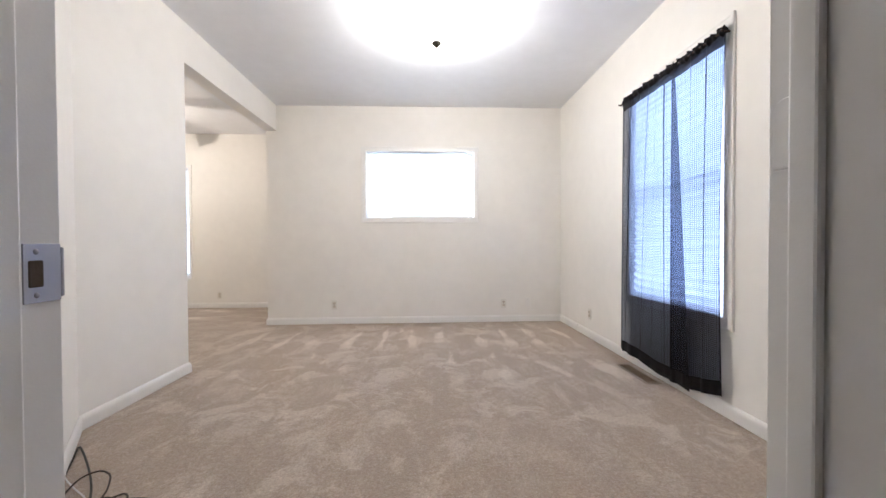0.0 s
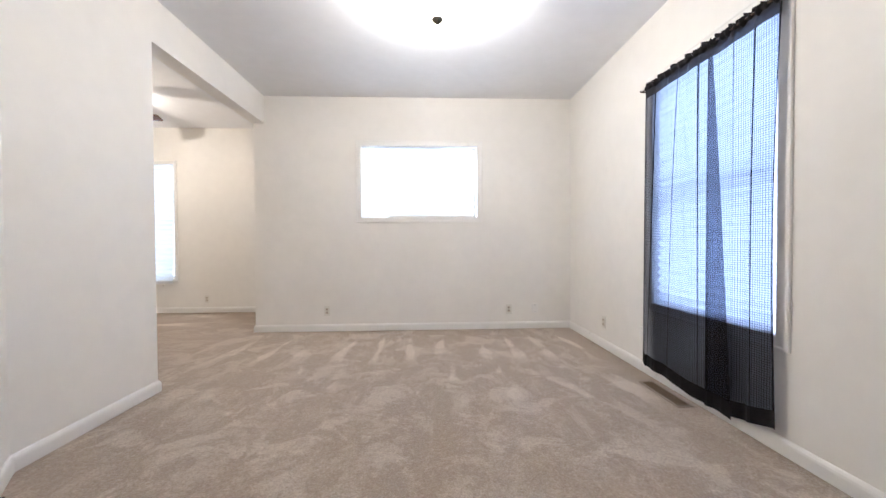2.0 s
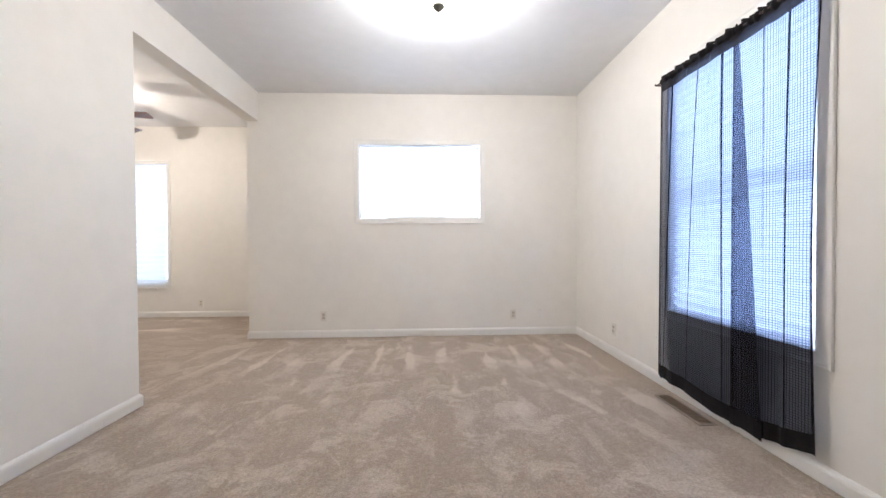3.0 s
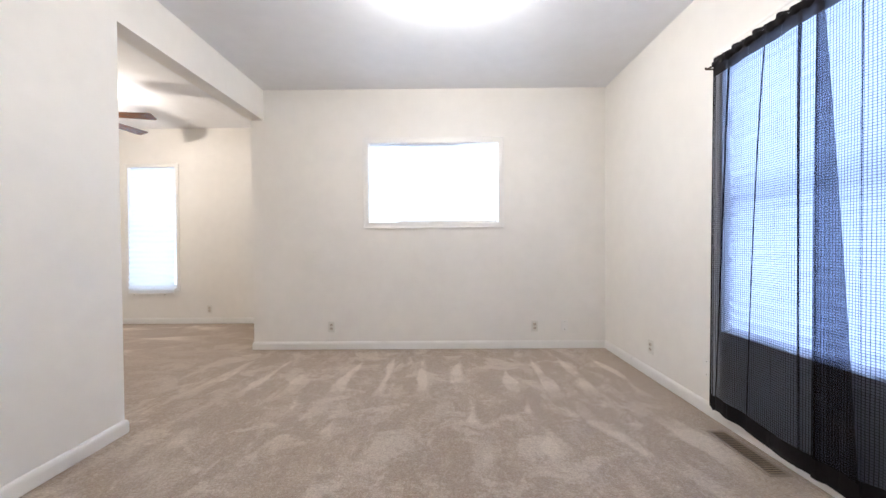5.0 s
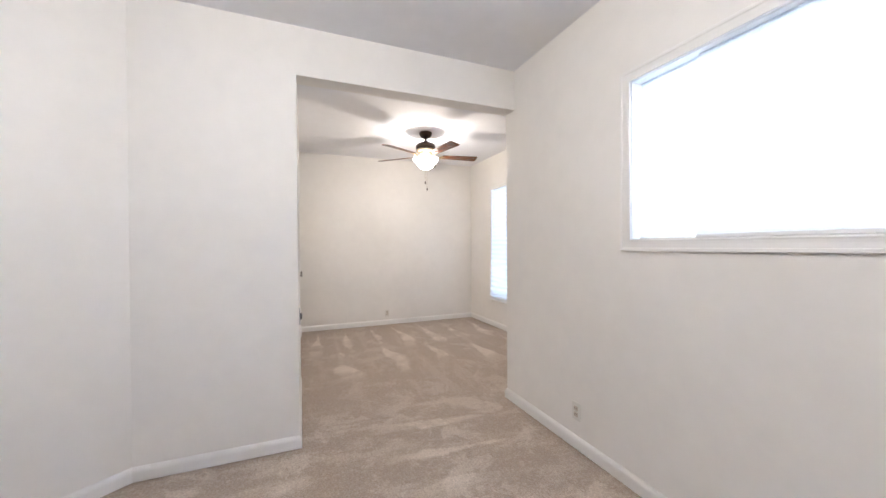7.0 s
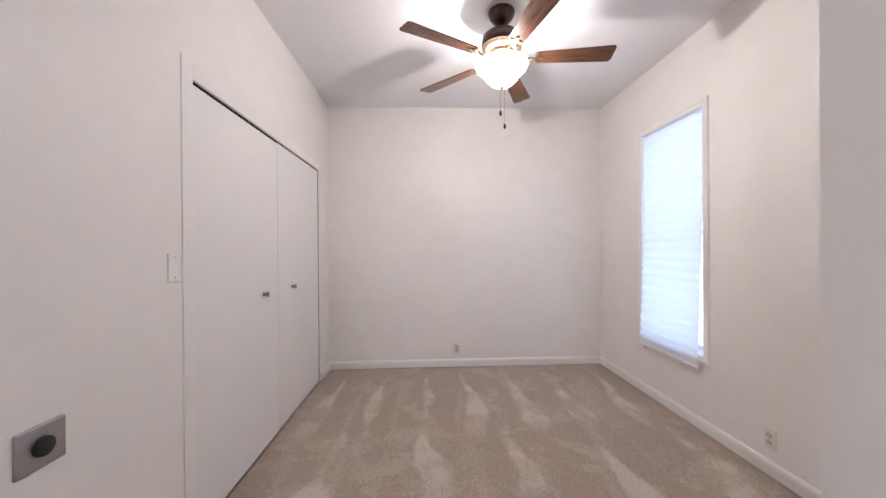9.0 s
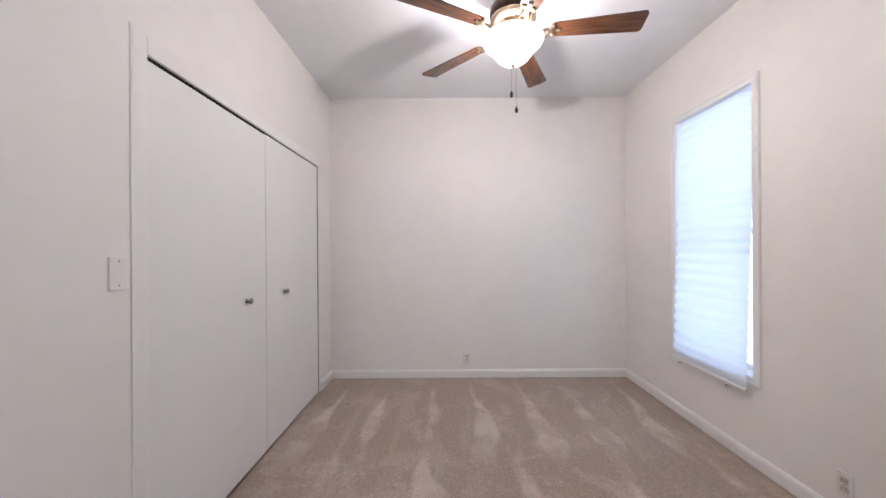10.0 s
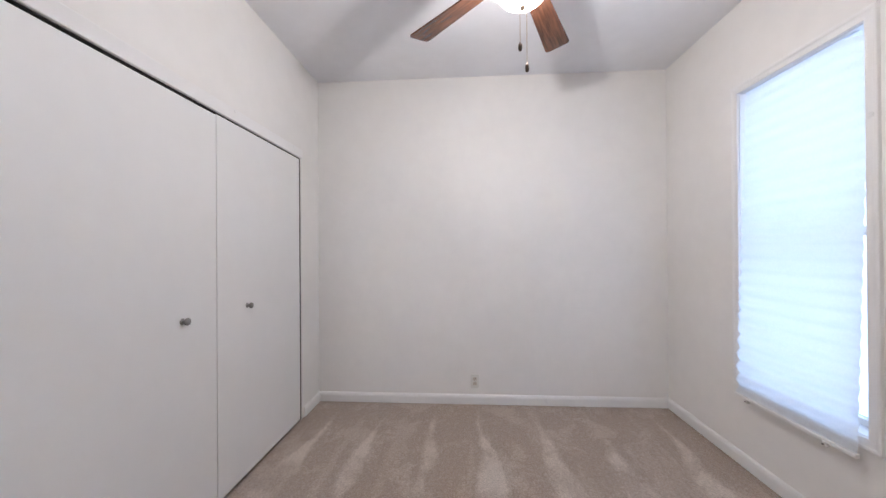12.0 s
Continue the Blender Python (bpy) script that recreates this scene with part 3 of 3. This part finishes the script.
part("flywheel_ring", lathe(bmesh.new(), [(0.112, 2.556), (0.124, 2.550), (0.126, 2.540), (0.118, 2.528), (0.10, 2.520), (0.06, 2.518), (0, 2.518)], 48), BRASS, fan, "pale brass ring below the motor", smooth=True)
part("switch_housing", lathe(bmesh.new(), [(0.075, 2.520), (0.078, 2.500), (0.064, 2.486), (0.060, 2.470), (0.048, 2.462), (0.0, 2.460)], 40), BRASS, fan, smooth=True)
bell = [(0.146, 2.450), (0.161, 2.443), (0.166, 2.430), (0.158, 2.412), (0.138, 2.392), (0.117, 2.372), (0.102, 2.352), (0.087, 2.332), (0.064, 2.314), (0.036, 2.304), (0.0, 2.300)]
inner = [(max(0.0, r - 0.004), z + 0.003) for r, z in bell[::-1]]
bowl = part("glass_bowl", lathe(bmesh.new(), bell + inner, 48), BELL, fan, "glowing frosted bell-shaped glass", smooth=True)
part("finial", lathe(bmesh.new(), [(0.0, 2.282), (0.006, 2.284), (0.010, 2.290), (0.012, 2.297), (0.0, 2.299)], 20), BRASS, bowl, smooth=True)


def blade_mesh():
    """A walnut blade with rounded corners, widening outwards, and a thin edge."""
    bm = bmesh.new()
    outline = []
    r0, r1, w0, w1 = 0.205, 0.685, 0.048, 0.068
    for cx, cy, a0, rad in ((r1 - 0.022, w1 - 0.022, 90, 0.022), (r1 - 0.022, -w1 + 0.022, 0, 0.022), (r0 + 0.028, -w0 + 0.028, -90, 0.028), (r0 + 0.028, w0 - 0.028, 180, 0.028)):
        for k in range(6):
            a = radians(a0 - 90 * k / 5)
            outline.append((cx + rad * math.cos(a), cy + rad * math.sin(a)))
    lo = [bm.verts.new((x, y, -0.003)) for x, y in outline]
    hi = [bm.verts.new((x, y, 0.003)) for x, y in outline]
    bm.faces.new(lo[::-1])
    bm.faces.new(hi)
    n = len(outline)
    for i in range(n):
        bm.faces.new((lo[i], lo[(i + 1) % n], hi[(i + 1) % n], hi[i]))
    return bm


def iron_mesh():
    """A blade iron: an arm that curls up from the hub to a three-lobed plate under the blade."""
    bm = bmesh.new()
    for side in (-1, 1):
        tube(bm, smooth_path([(0.105, 0.012 * side, -0.028), (0.135, 0.022 * side, -0.036), (0.165, 0.026 * side, -0.024), (0.195, 0.015 * side, -0.008)], 5), 0.0065, 8)
    box(bm, 0.188, 0.250, -0.013, 0.013, -0.0085, -0.0035, bevel=0.002)
    box(bm, 0.205, 0.226, -0.036, 0.036, -0.0085, -0.0035, bevel=0.002)
    for x, y in ((0.244, 0), (0.215, -0.030), (0.215, 0.030)):
        lathe(bm, [(0, -0.013), (0.006, -0.0115), (0.008, -0.0085), (0.011, -0.0082), (0.011, -0.0035), (0, -0.0035)], 14, (x, y, 0))
    return bm


first_blade = first_iron = None
for k in range(5):
    turn = pose(0, 0, 2.474, 0, 0, 10 + 72 * k) @ pose(0, 0, 0, -11, 0, 0)
    if not k:
        iron = first_iron = part("blade_iron", iron_mesh(), BRASS, fan, "curled antique brass blade iron", smooth=True)
        blade = first_blade = part("blade", blade_mesh(), WOOD, fan, "dark walnut blade")
    else:
        iron, blade = new("blade_iron", first_iron.data), new("blade", first_blade.data)
        iron.parent = blade.parent = fan
    iron.matrix_local = turn
    blade.matrix_local = turn
for x, y, z, ln in ((0.035, -0.012, 2.292, 0.147), (-0.03, 0.018, 2.292, 0.225)):
    bm = bmesh.new()
    beads = int(ln / 0.006)
    for i in range(beads):
        lathe(bm, [(0, 0.0026), (0.0016, 0.0016), (0.0016, -0.0016), (0, -0.0026)], 6, (x * 0.25, y, z - 0.006 * i))
    chain = part("pull_chain", bm, BRASS, fan, smooth=True)
    zc = z - ln
    part("pendant", lathe(bmesh.new(), [(0, zc + 0.006), (0.003, zc + 0.004), (0.0075, zc - 0.008), (0.0085, zc - 0.020), (0.006, zc - 0.031), (0, zc - 0.034)], 16, (x * 0.25, y, 0)), BRONZE, chain, "dark wooden pull", smooth=True)

# ---- ceiling lamp of the front room ----
light = thing("ceiling_light", pose(0.49, 2.355, 0), "flush ceiling lamp with a lit frosted glass bowl", "ceiling lamp")
# unseen pan, widened to hold the bulb's light off the ceiling
part("pan", lathe(bmesh.new(), [(0.0, H1), (0.158, H1), (0.162, H1 - 0.010), (0.150, H1 - 0.022), (0.05, H1 - 0.026), (0, H1 - 0.026)], 40), TRIM, light, smooth=True)
part("stem", lathe(bmesh.new(), [(0.005, H1 - 0.02), (0.005, 2.52)], 12), NICKEL, light, smooth=True)
dish = [(0.200, 2.612), (0.198, 2.600), (0.188, 2.582), (0.165, 2.560), (0.130, 2.542), (0.085, 2.530), (0.040, 2.524), (0.006, 2.522)]
part("glass_bowl", lathe(bmesh.new(), dish + [(max(0.006, r - 0.004), z + 0.004) for r, z in dish[::-1]], 56), BOWL, light, "glowing frosted glass dish", smooth=True)
part("finial", lathe(bmesh.new(), [(0.0, 2.482), (0.007, 2.484), (0.015, 2.494), (0.030, 2.507), (0.038, 2.517), (0.036, 2.526), (0.022, 2.533), (0, 2.534)], 28), metal("aged_nickel", (0.20, 0.19, 0.155), 0.5), light, "pointed nickel finial", smooth=True)
for s in (-1, 1):
    part("socket", lathe(bmesh.new(), [(0.0, H1 - 0.024), (0.018, H1 - 0.026), (0.020, H1 - 0.055), (0.014, H1 - 0.062), (0, H1 - 0.062)], 18, (0.045 * s, 0, 0)), PLATE, light, smooth=True)

# ---- sheer curtain ----


def curtain(u0, u1, folds, foot, flare, bow, depth, label, seed):
    """A sheer panel shirred on the rod from y = u0 to u1; folds are doubled pleats (place, half width, half width and drift at the hem), foot gives the hem's height along it."""
    rnd = random.Random(seed)
    cur = thing("sheer_curtain", pose(0, 0, 0), label, "curtain", "sheer curtains")
    lanes = [(i / 84, 0.0, 0.0) for i in range(85)]
    for f, w, w_foot, _ in folds:
        lanes += [(f + 1e-4, -w, -w_foot), (f + 2e-4, w, w_foot)]
    lanes.sort(key=lambda q: q[0])
    knots = [(0.0, 0.0)] + [(f, drift) for f, _, _, drift in folds] + [(1.0, 0.0)]

    def drift_at(f):
        """How far the folds lead the cloth aside at the hem, between one fold and the next."""
        for (a, da), (b, db) in zip(knots, knots[1:]):
            if a <= f <= b and b > a:
                return da + (db - da) * (f - a) / (b - a)
        return 0.0

    ph = [rnd.uniform(0, 6.28) for _ in range(5)]

    def place(f, wide, wide_foot, v):
        """v from 0 at the rod to 1 at the hem."""
        jump = wide + (wide_foot - wide) * v
        y = u0 + (u1 - u0) * f + flare * v * (f ** 2) + bow * math.sin(math.pi * v) * f ** 3 + 0.018 * v * (1 - f) ** 3 + jump
        y += drift_at(min(f, 1.0)) * v ** 0.8
        y += 0.010 * math.sin(9 * f + ph[0] + 2 * v) * v
        ripple = 0.008 * math.sin(17 * f + ph[1] + 1.2 * v) + 0.004 * math.sin(31 * f + ph[2] - v)
        x = E - 0.052 - depth + ripple * (0.35 + 0.65 * v) + (0.004 if jump > 0 else -0.004 if jump < 0 else 0)
        return x, y

    def strip(v0, v1, steps, name, material, drop):
        bm = bmesh.new()
        rows = []
        for s in range(steps + 1):
            v = v0 + (v1 - v0) * s / steps
            row = []
            for f, wide, wide_foot in lanes:
                x, y = place(f, wide, wide_foot, v)
                z = 2.184 + (foot(f) - 2.184) * v
                row.append(bm.verts.new((x, y, z)))
            rows.append(row)
        for a, b in zip(rows, rows[1:]):
            for j in range(len(lanes) - 1):
                bm.faces.new((a[j], a[j + 1], b[j + 1], b[j]))
        return part(name, bm, material, cur, drop, smooth=True)

    strip(0.0, 0.034, 2, "header_band", HEM, "doubled band under the rod pocket")
    strip(0.034, 0.958, 26, "cloth", VOILE, "")
    strip(0.958, 1.0, 3, "hem", HEM, "doubled hem of the sheer cloth")
    # shirred header round the rod, with a ruffle on top
    bm = bmesh.new()
    rows = []
    for s in range(9):
        a = math.pi * 2 * s / 8
        row = []
        for i in range(161):
            f = i / 160
            puff = 0.014 + 0.0040 * math.sin(61 * f + ph[3]) + 0.004 * math.sin(27 * f + ph[4])
            row.append(bm.verts.new((E - 0.050 - depth + puff * math.cos(a), u0 + (u1 - u0) * f, 2.190 + 1.35 * puff * math.sin(a))))
        rows.append(row)
    for a, b in zip(rows, rows[1:]):
        for j in range(160):
            bm.faces.new((a[j], a[j + 1], b[j + 1], b[j]))
    part("rod_pocket", bm, HEM, cur, "gathered rod pocket", smooth=True)
    bm = bmesh.new()
    rows = []
    for z in (2.200, 2.212, 2.222):
        row = []
        for i in range(161):
            f = i / 160
            k = (z - 2.200) / 0.022
            row.append(bm.verts.new((E - 0.050 - depth + 0.010 * k * math.sin(58 * f + ph[1]), u0 + (u1 - u0) * f, z + 0.007 * k * math.sin(31 * f + ph[2]))))
        rows.append(row)
    for a, b in zip(rows, rows[1:]):
        for j in range(160):
            bm.faces.new((a[j], a[j + 1], b[j + 1], b[j]))
    part("ruffle", bm, HEM, cur, smooth=True)


curtain(2.606, 1.985, [(0.010, 0.010, 0.012, 0.0), (0.030, 0.008, 0.008, 0.0), (0.195, 0.013, 0.010, 0.098), (0.41, 0.005, 0.004, 0.15), (0.565, 0.010, 0.008, 0.170), (0.70, 0.004, 0.003, 0.14), (0.845, 0.014, 0.007, 0.115)],
        lambda f: 0.085 - 0.020 * f + 0.010 * math.sin(5 * f) + 0.035 * max(0.0, 1 - f / 0.05) ** 2, -0.160, 0.0, 0.004, "black sheer checked curtain panel, gathered on its rod", 11)
curtain(2.020, 1.588, [(0.012, 0.008, 0.008, -0.01), (0.40, 0.007, 0.003, -0.02), (0.69, 0.010, 0.007, 0.012), (0.985, 0.006, 0.010, 0.0)],
        lambda f: 0.052 + 0.075 * f ** 1.5, 0.006, 0.030, -0.006, "black sheer checked curtain panel, lapped over its neighbour", 12)
rod = thing("curtain_rod", pose(0, 0, 0), "thin dark curtain rod on hooks above the window", "curtain rod")
part("rod", tube(bmesh.new(), [(E - 0.050, 1.600, 2.190), (E - 0.050, 2.665, 2.190)], 0.006, 12), BRONZE, rod, smooth=True)
for y in (1.600, 2.665):
    part("bracket", tube(bmesh.new(), smooth_path([(E - 0.012, y, 2.190), (E - 0.035, y, 2.190), (E - 0.058, y, 2.191), (E - 0.060, y, 2.200)], 4), 0.0055, 10), BRONZE, rod, smooth=True)

# ---- outlets, plates, vent ----


def outlet(m, label, group="duplex outlets"):
    """A duplex outlet on a wall: y out of the wall into the room is negative in its own axes."""
    out = thing("wall_outlet", m, label, "outlet", group)
    part("cover", block(-0.035, 0.035, -0.0055, 0.006, -0.057, 0.057, bevel=0.003), PLATE, out)
    for s in (-1, 1):
        face = part("receptacle", block(-0.0165, 0.0165, -0.0082, -0.004, s * 0.0195 - 0.014, s * 0.0195 + 0.014, bevel=0.004), IVORY, out, "ivory socket face")
        for x, h in ((-0.0065, 0.0045), (0.0065, 0.0035)):
            part("slot", block(x - 0.0012, x + 0.0012, -0.0086, -0.006, s * 0.0195 + 0.002 - h, s * 0.0195 + 0.002 + h), SLOT, face)
    bm = lathe(bmesh.new(), [(0, 0.0015), (0.0025, 0.001), (0.0035, 0)], 12)
    bm.transform(pose(0, -0.006, 0, 90, 0, 0))
    part("screw", bm, NICKEL, out, smooth=True)
    return out


first = outlet(pose(-0.774, N, 0.242), "white duplex outlet with ivory sockets, low on the wall")
for m in (pose(1.383, N, 0.238), pose(E, 3.346, 0.254, 0, 0, -90), pose(-2.927, BN, 0.205), pose(BW, 3.860, 0.197, 0, 0, 90)):
    copy_thing(first, m)
slant = math.degrees(math.atan2(DIAG_B[1] - DIAG_A[1], DIAG_B[0] - DIAG_A[0]))
k = 0.388
copy_thing(first, pose(DIAG_A[0] + (DIAG_B[0] - DIAG_A[0]) * k, DIAG_A[1] + (DIAG_B[1] - DIAG_A[1]) * k, 0.315, 0, 0, slant + 180))


def blank_plate(m, label):
    pl = thing("blank_plate", m, label, "wall plate", "painted blank plates")
    part("cover", block(-0.035, 0.035, -0.007, 0.006, -0.057, 0.057, bevel=0.0025), TRIM, pl)
    for z in (-0.042, 0.042):
        bm = lathe(bmesh.new(), [(0, 0.0014), (0.0025, 0.001), (0.0034, 0)], 12)
        bm.transform(pose(0, -0.007, z, 90, 0, 0))
        part("screw", bm, NICKEL, pl, smooth=True)
    return pl


plate = blank_plate(pose(1.697, N, 0.245), "blank white cover plate low on the cream wall")
copy_thing(plate, pose(E, 2.722, 0.300, 0, 0, -90))
copy_thing(plate, pose(-2.552, BS, 1.204, 0, 0, 180))["label"] = "blank cover plate with two screws beside the closet"

appliance = thing("appliance_outlet", pose(-2.050, BS, 0.757, 0, 0, 180), "square steel plate with a black round appliance receptacle", "outlet")
part("cover", block(-0.062, 0.062, -0.009, 0.008, -0.058, 0.058, bevel=0.004), STEEL, appliance)
bm = lathe(bmesh.new(), [(0.0, 0.016), (0.020, 0.016), (0.025, 0.0135), (0.0265, 0.009), (0.0275, 0.0)], 36)
bm.transform(pose(0, -0.005, 0, 90, 0, 0))
face = part("receptacle", bm, BAKELITE, appliance, "black round receptacle", smooth=True)
for a in (90, 210, 330):
    bm = block(-0.001, 0.001, -0.0216, -0.018, -0.006, 0.006)
    bm.transform(pose(0, 0, 0, 0, a, 0) @ pose(0, 0, 0.012))
    part("slot", bm, SLOT, face)
for x, z in ((-0.045, 0.045), (0.045, -0.045)):
    bm = lathe(bmesh.new(), [(0, 0.0015), (0.003, 0.001), (0.004, 0)], 12)
    bm.transform(pose(x, -0.007, z, 90, 0, 0))
    part("screw", bm, NICKEL, appliance, smooth=True)

vent = thing("floor_vent", pose(2.022, 2.308, 0), "brown metal floor register let into the carpet", "floor vent")
part("frame", frame_ring(bmesh.new(), -0.055, 0.055, -0.205, 0.205, 0.016, -0.002, 0.005, bevel=0.002), plastic("tan_register_rim", (0.31, 0.25, 0.195), 0.5), vent)
vent.children[0].data.transform(Matrix(((1, 0, 0, 0), (0, 0, 1, 0), (0, 1, 0, 0), (0, 0, 0, 1))))
# flat sheet whose brown paints the shade between the slats
part("duct", block(-0.040, 0.040, -0.19, 0.19, 0.0006, 0.0014), plastic("duct_shadow", (0.13, 0.10, 0.08), 0.8), vent, "dark sheet in place of the shaded duct under the slats")
first = None
for i in range(22):
    y = -0.178 + 0.356 * i / 21
    if first is None:
        first = part("slat", block(-0.039, 0.039, -0.0012, 0.0012, -0.003, 0.0035), VENT, vent)
        slat = first
    else:
        slat = new("slat", first.data)
        slat.parent = vent
    slat.matrix_local = pose(0, y, 0.0035, 35, 0, 0)

# ---- cables on the carpet by the slanted wall ----
cable = thing("black_cable", pose(0, 0, 0), "black coaxial cable lying in loose loops on the carpet", "cable")
part("sheath", tube(bmesh.new(), smooth_path([(-1.165, 1.262, 0.010), (-1.23, 1.36, 0.012), (-1.300, 1.465, 0.014), (-1.17, 1.36, 0.010), (-1.02, 1.22, 0.008), (-0.92, 1.11, 0.009),
                                             (-0.83, 0.99, 0.009), (-0.72, 0.90, 0.009), (-0.60, 0.92, 0.009), (-0.58, 1.02, 0.009), (-0.68, 1.08, 0.016), (-0.80, 1.06, 0.020), (-0.84, 0.97, 0.018), (-0.76, 0.88, 0.018), (-0.62, 0.86, 0.018)], 8), 0.0042, 8), BLACK, cable, smooth=True)
loop = thing("power_cord", pose(0, 0, 0), "dark brown cord coiled on the carpet", "cable")
part("cord", tube(bmesh.new(), smooth_path([(-0.99, 0.98, 0.006), (-1.03, 1.10, 0.008), (-1.06, 1.21, 0.016), (-1.02, 1.255, 0.022), (-0.95, 1.23, 0.020), (-0.89, 1.15, 0.014), (-0.86, 1.09, 0.008),
                                           (-0.80, 1.12, 0.012), (-0.76, 1.08, 0.014), (-0.78, 1.00, 0.012), (-0.86, 0.96, 0.014), (-0.90, 1.03, 0.016), (-0.84, 1.09, 0.020), (-0.70, 1.04, 0.010), (-0.62, 0.94, 0.006)], 8), 0.0036, 8),
     plastic("brown_cord", (0.03, 0.018, 0.012), 0.5), loop, smooth=True)
white = thing("white_cable", pose(0, 0, 0), "thin white cable coming out at the baseboard", "cable")
part("sheath", tube(bmesh.new(), smooth_path([(-1.182, 1.262, 0.030), (-1.12, 1.22, 0.012), (-1.03, 1.165, 0.006), (-0.94, 1.11, 0.005), (-0.84, 1.02, 0.005), (-0.78, 0.90, 0.005)], 8), 0.003, 8), WHITE_CABLE, white, smooth=True)
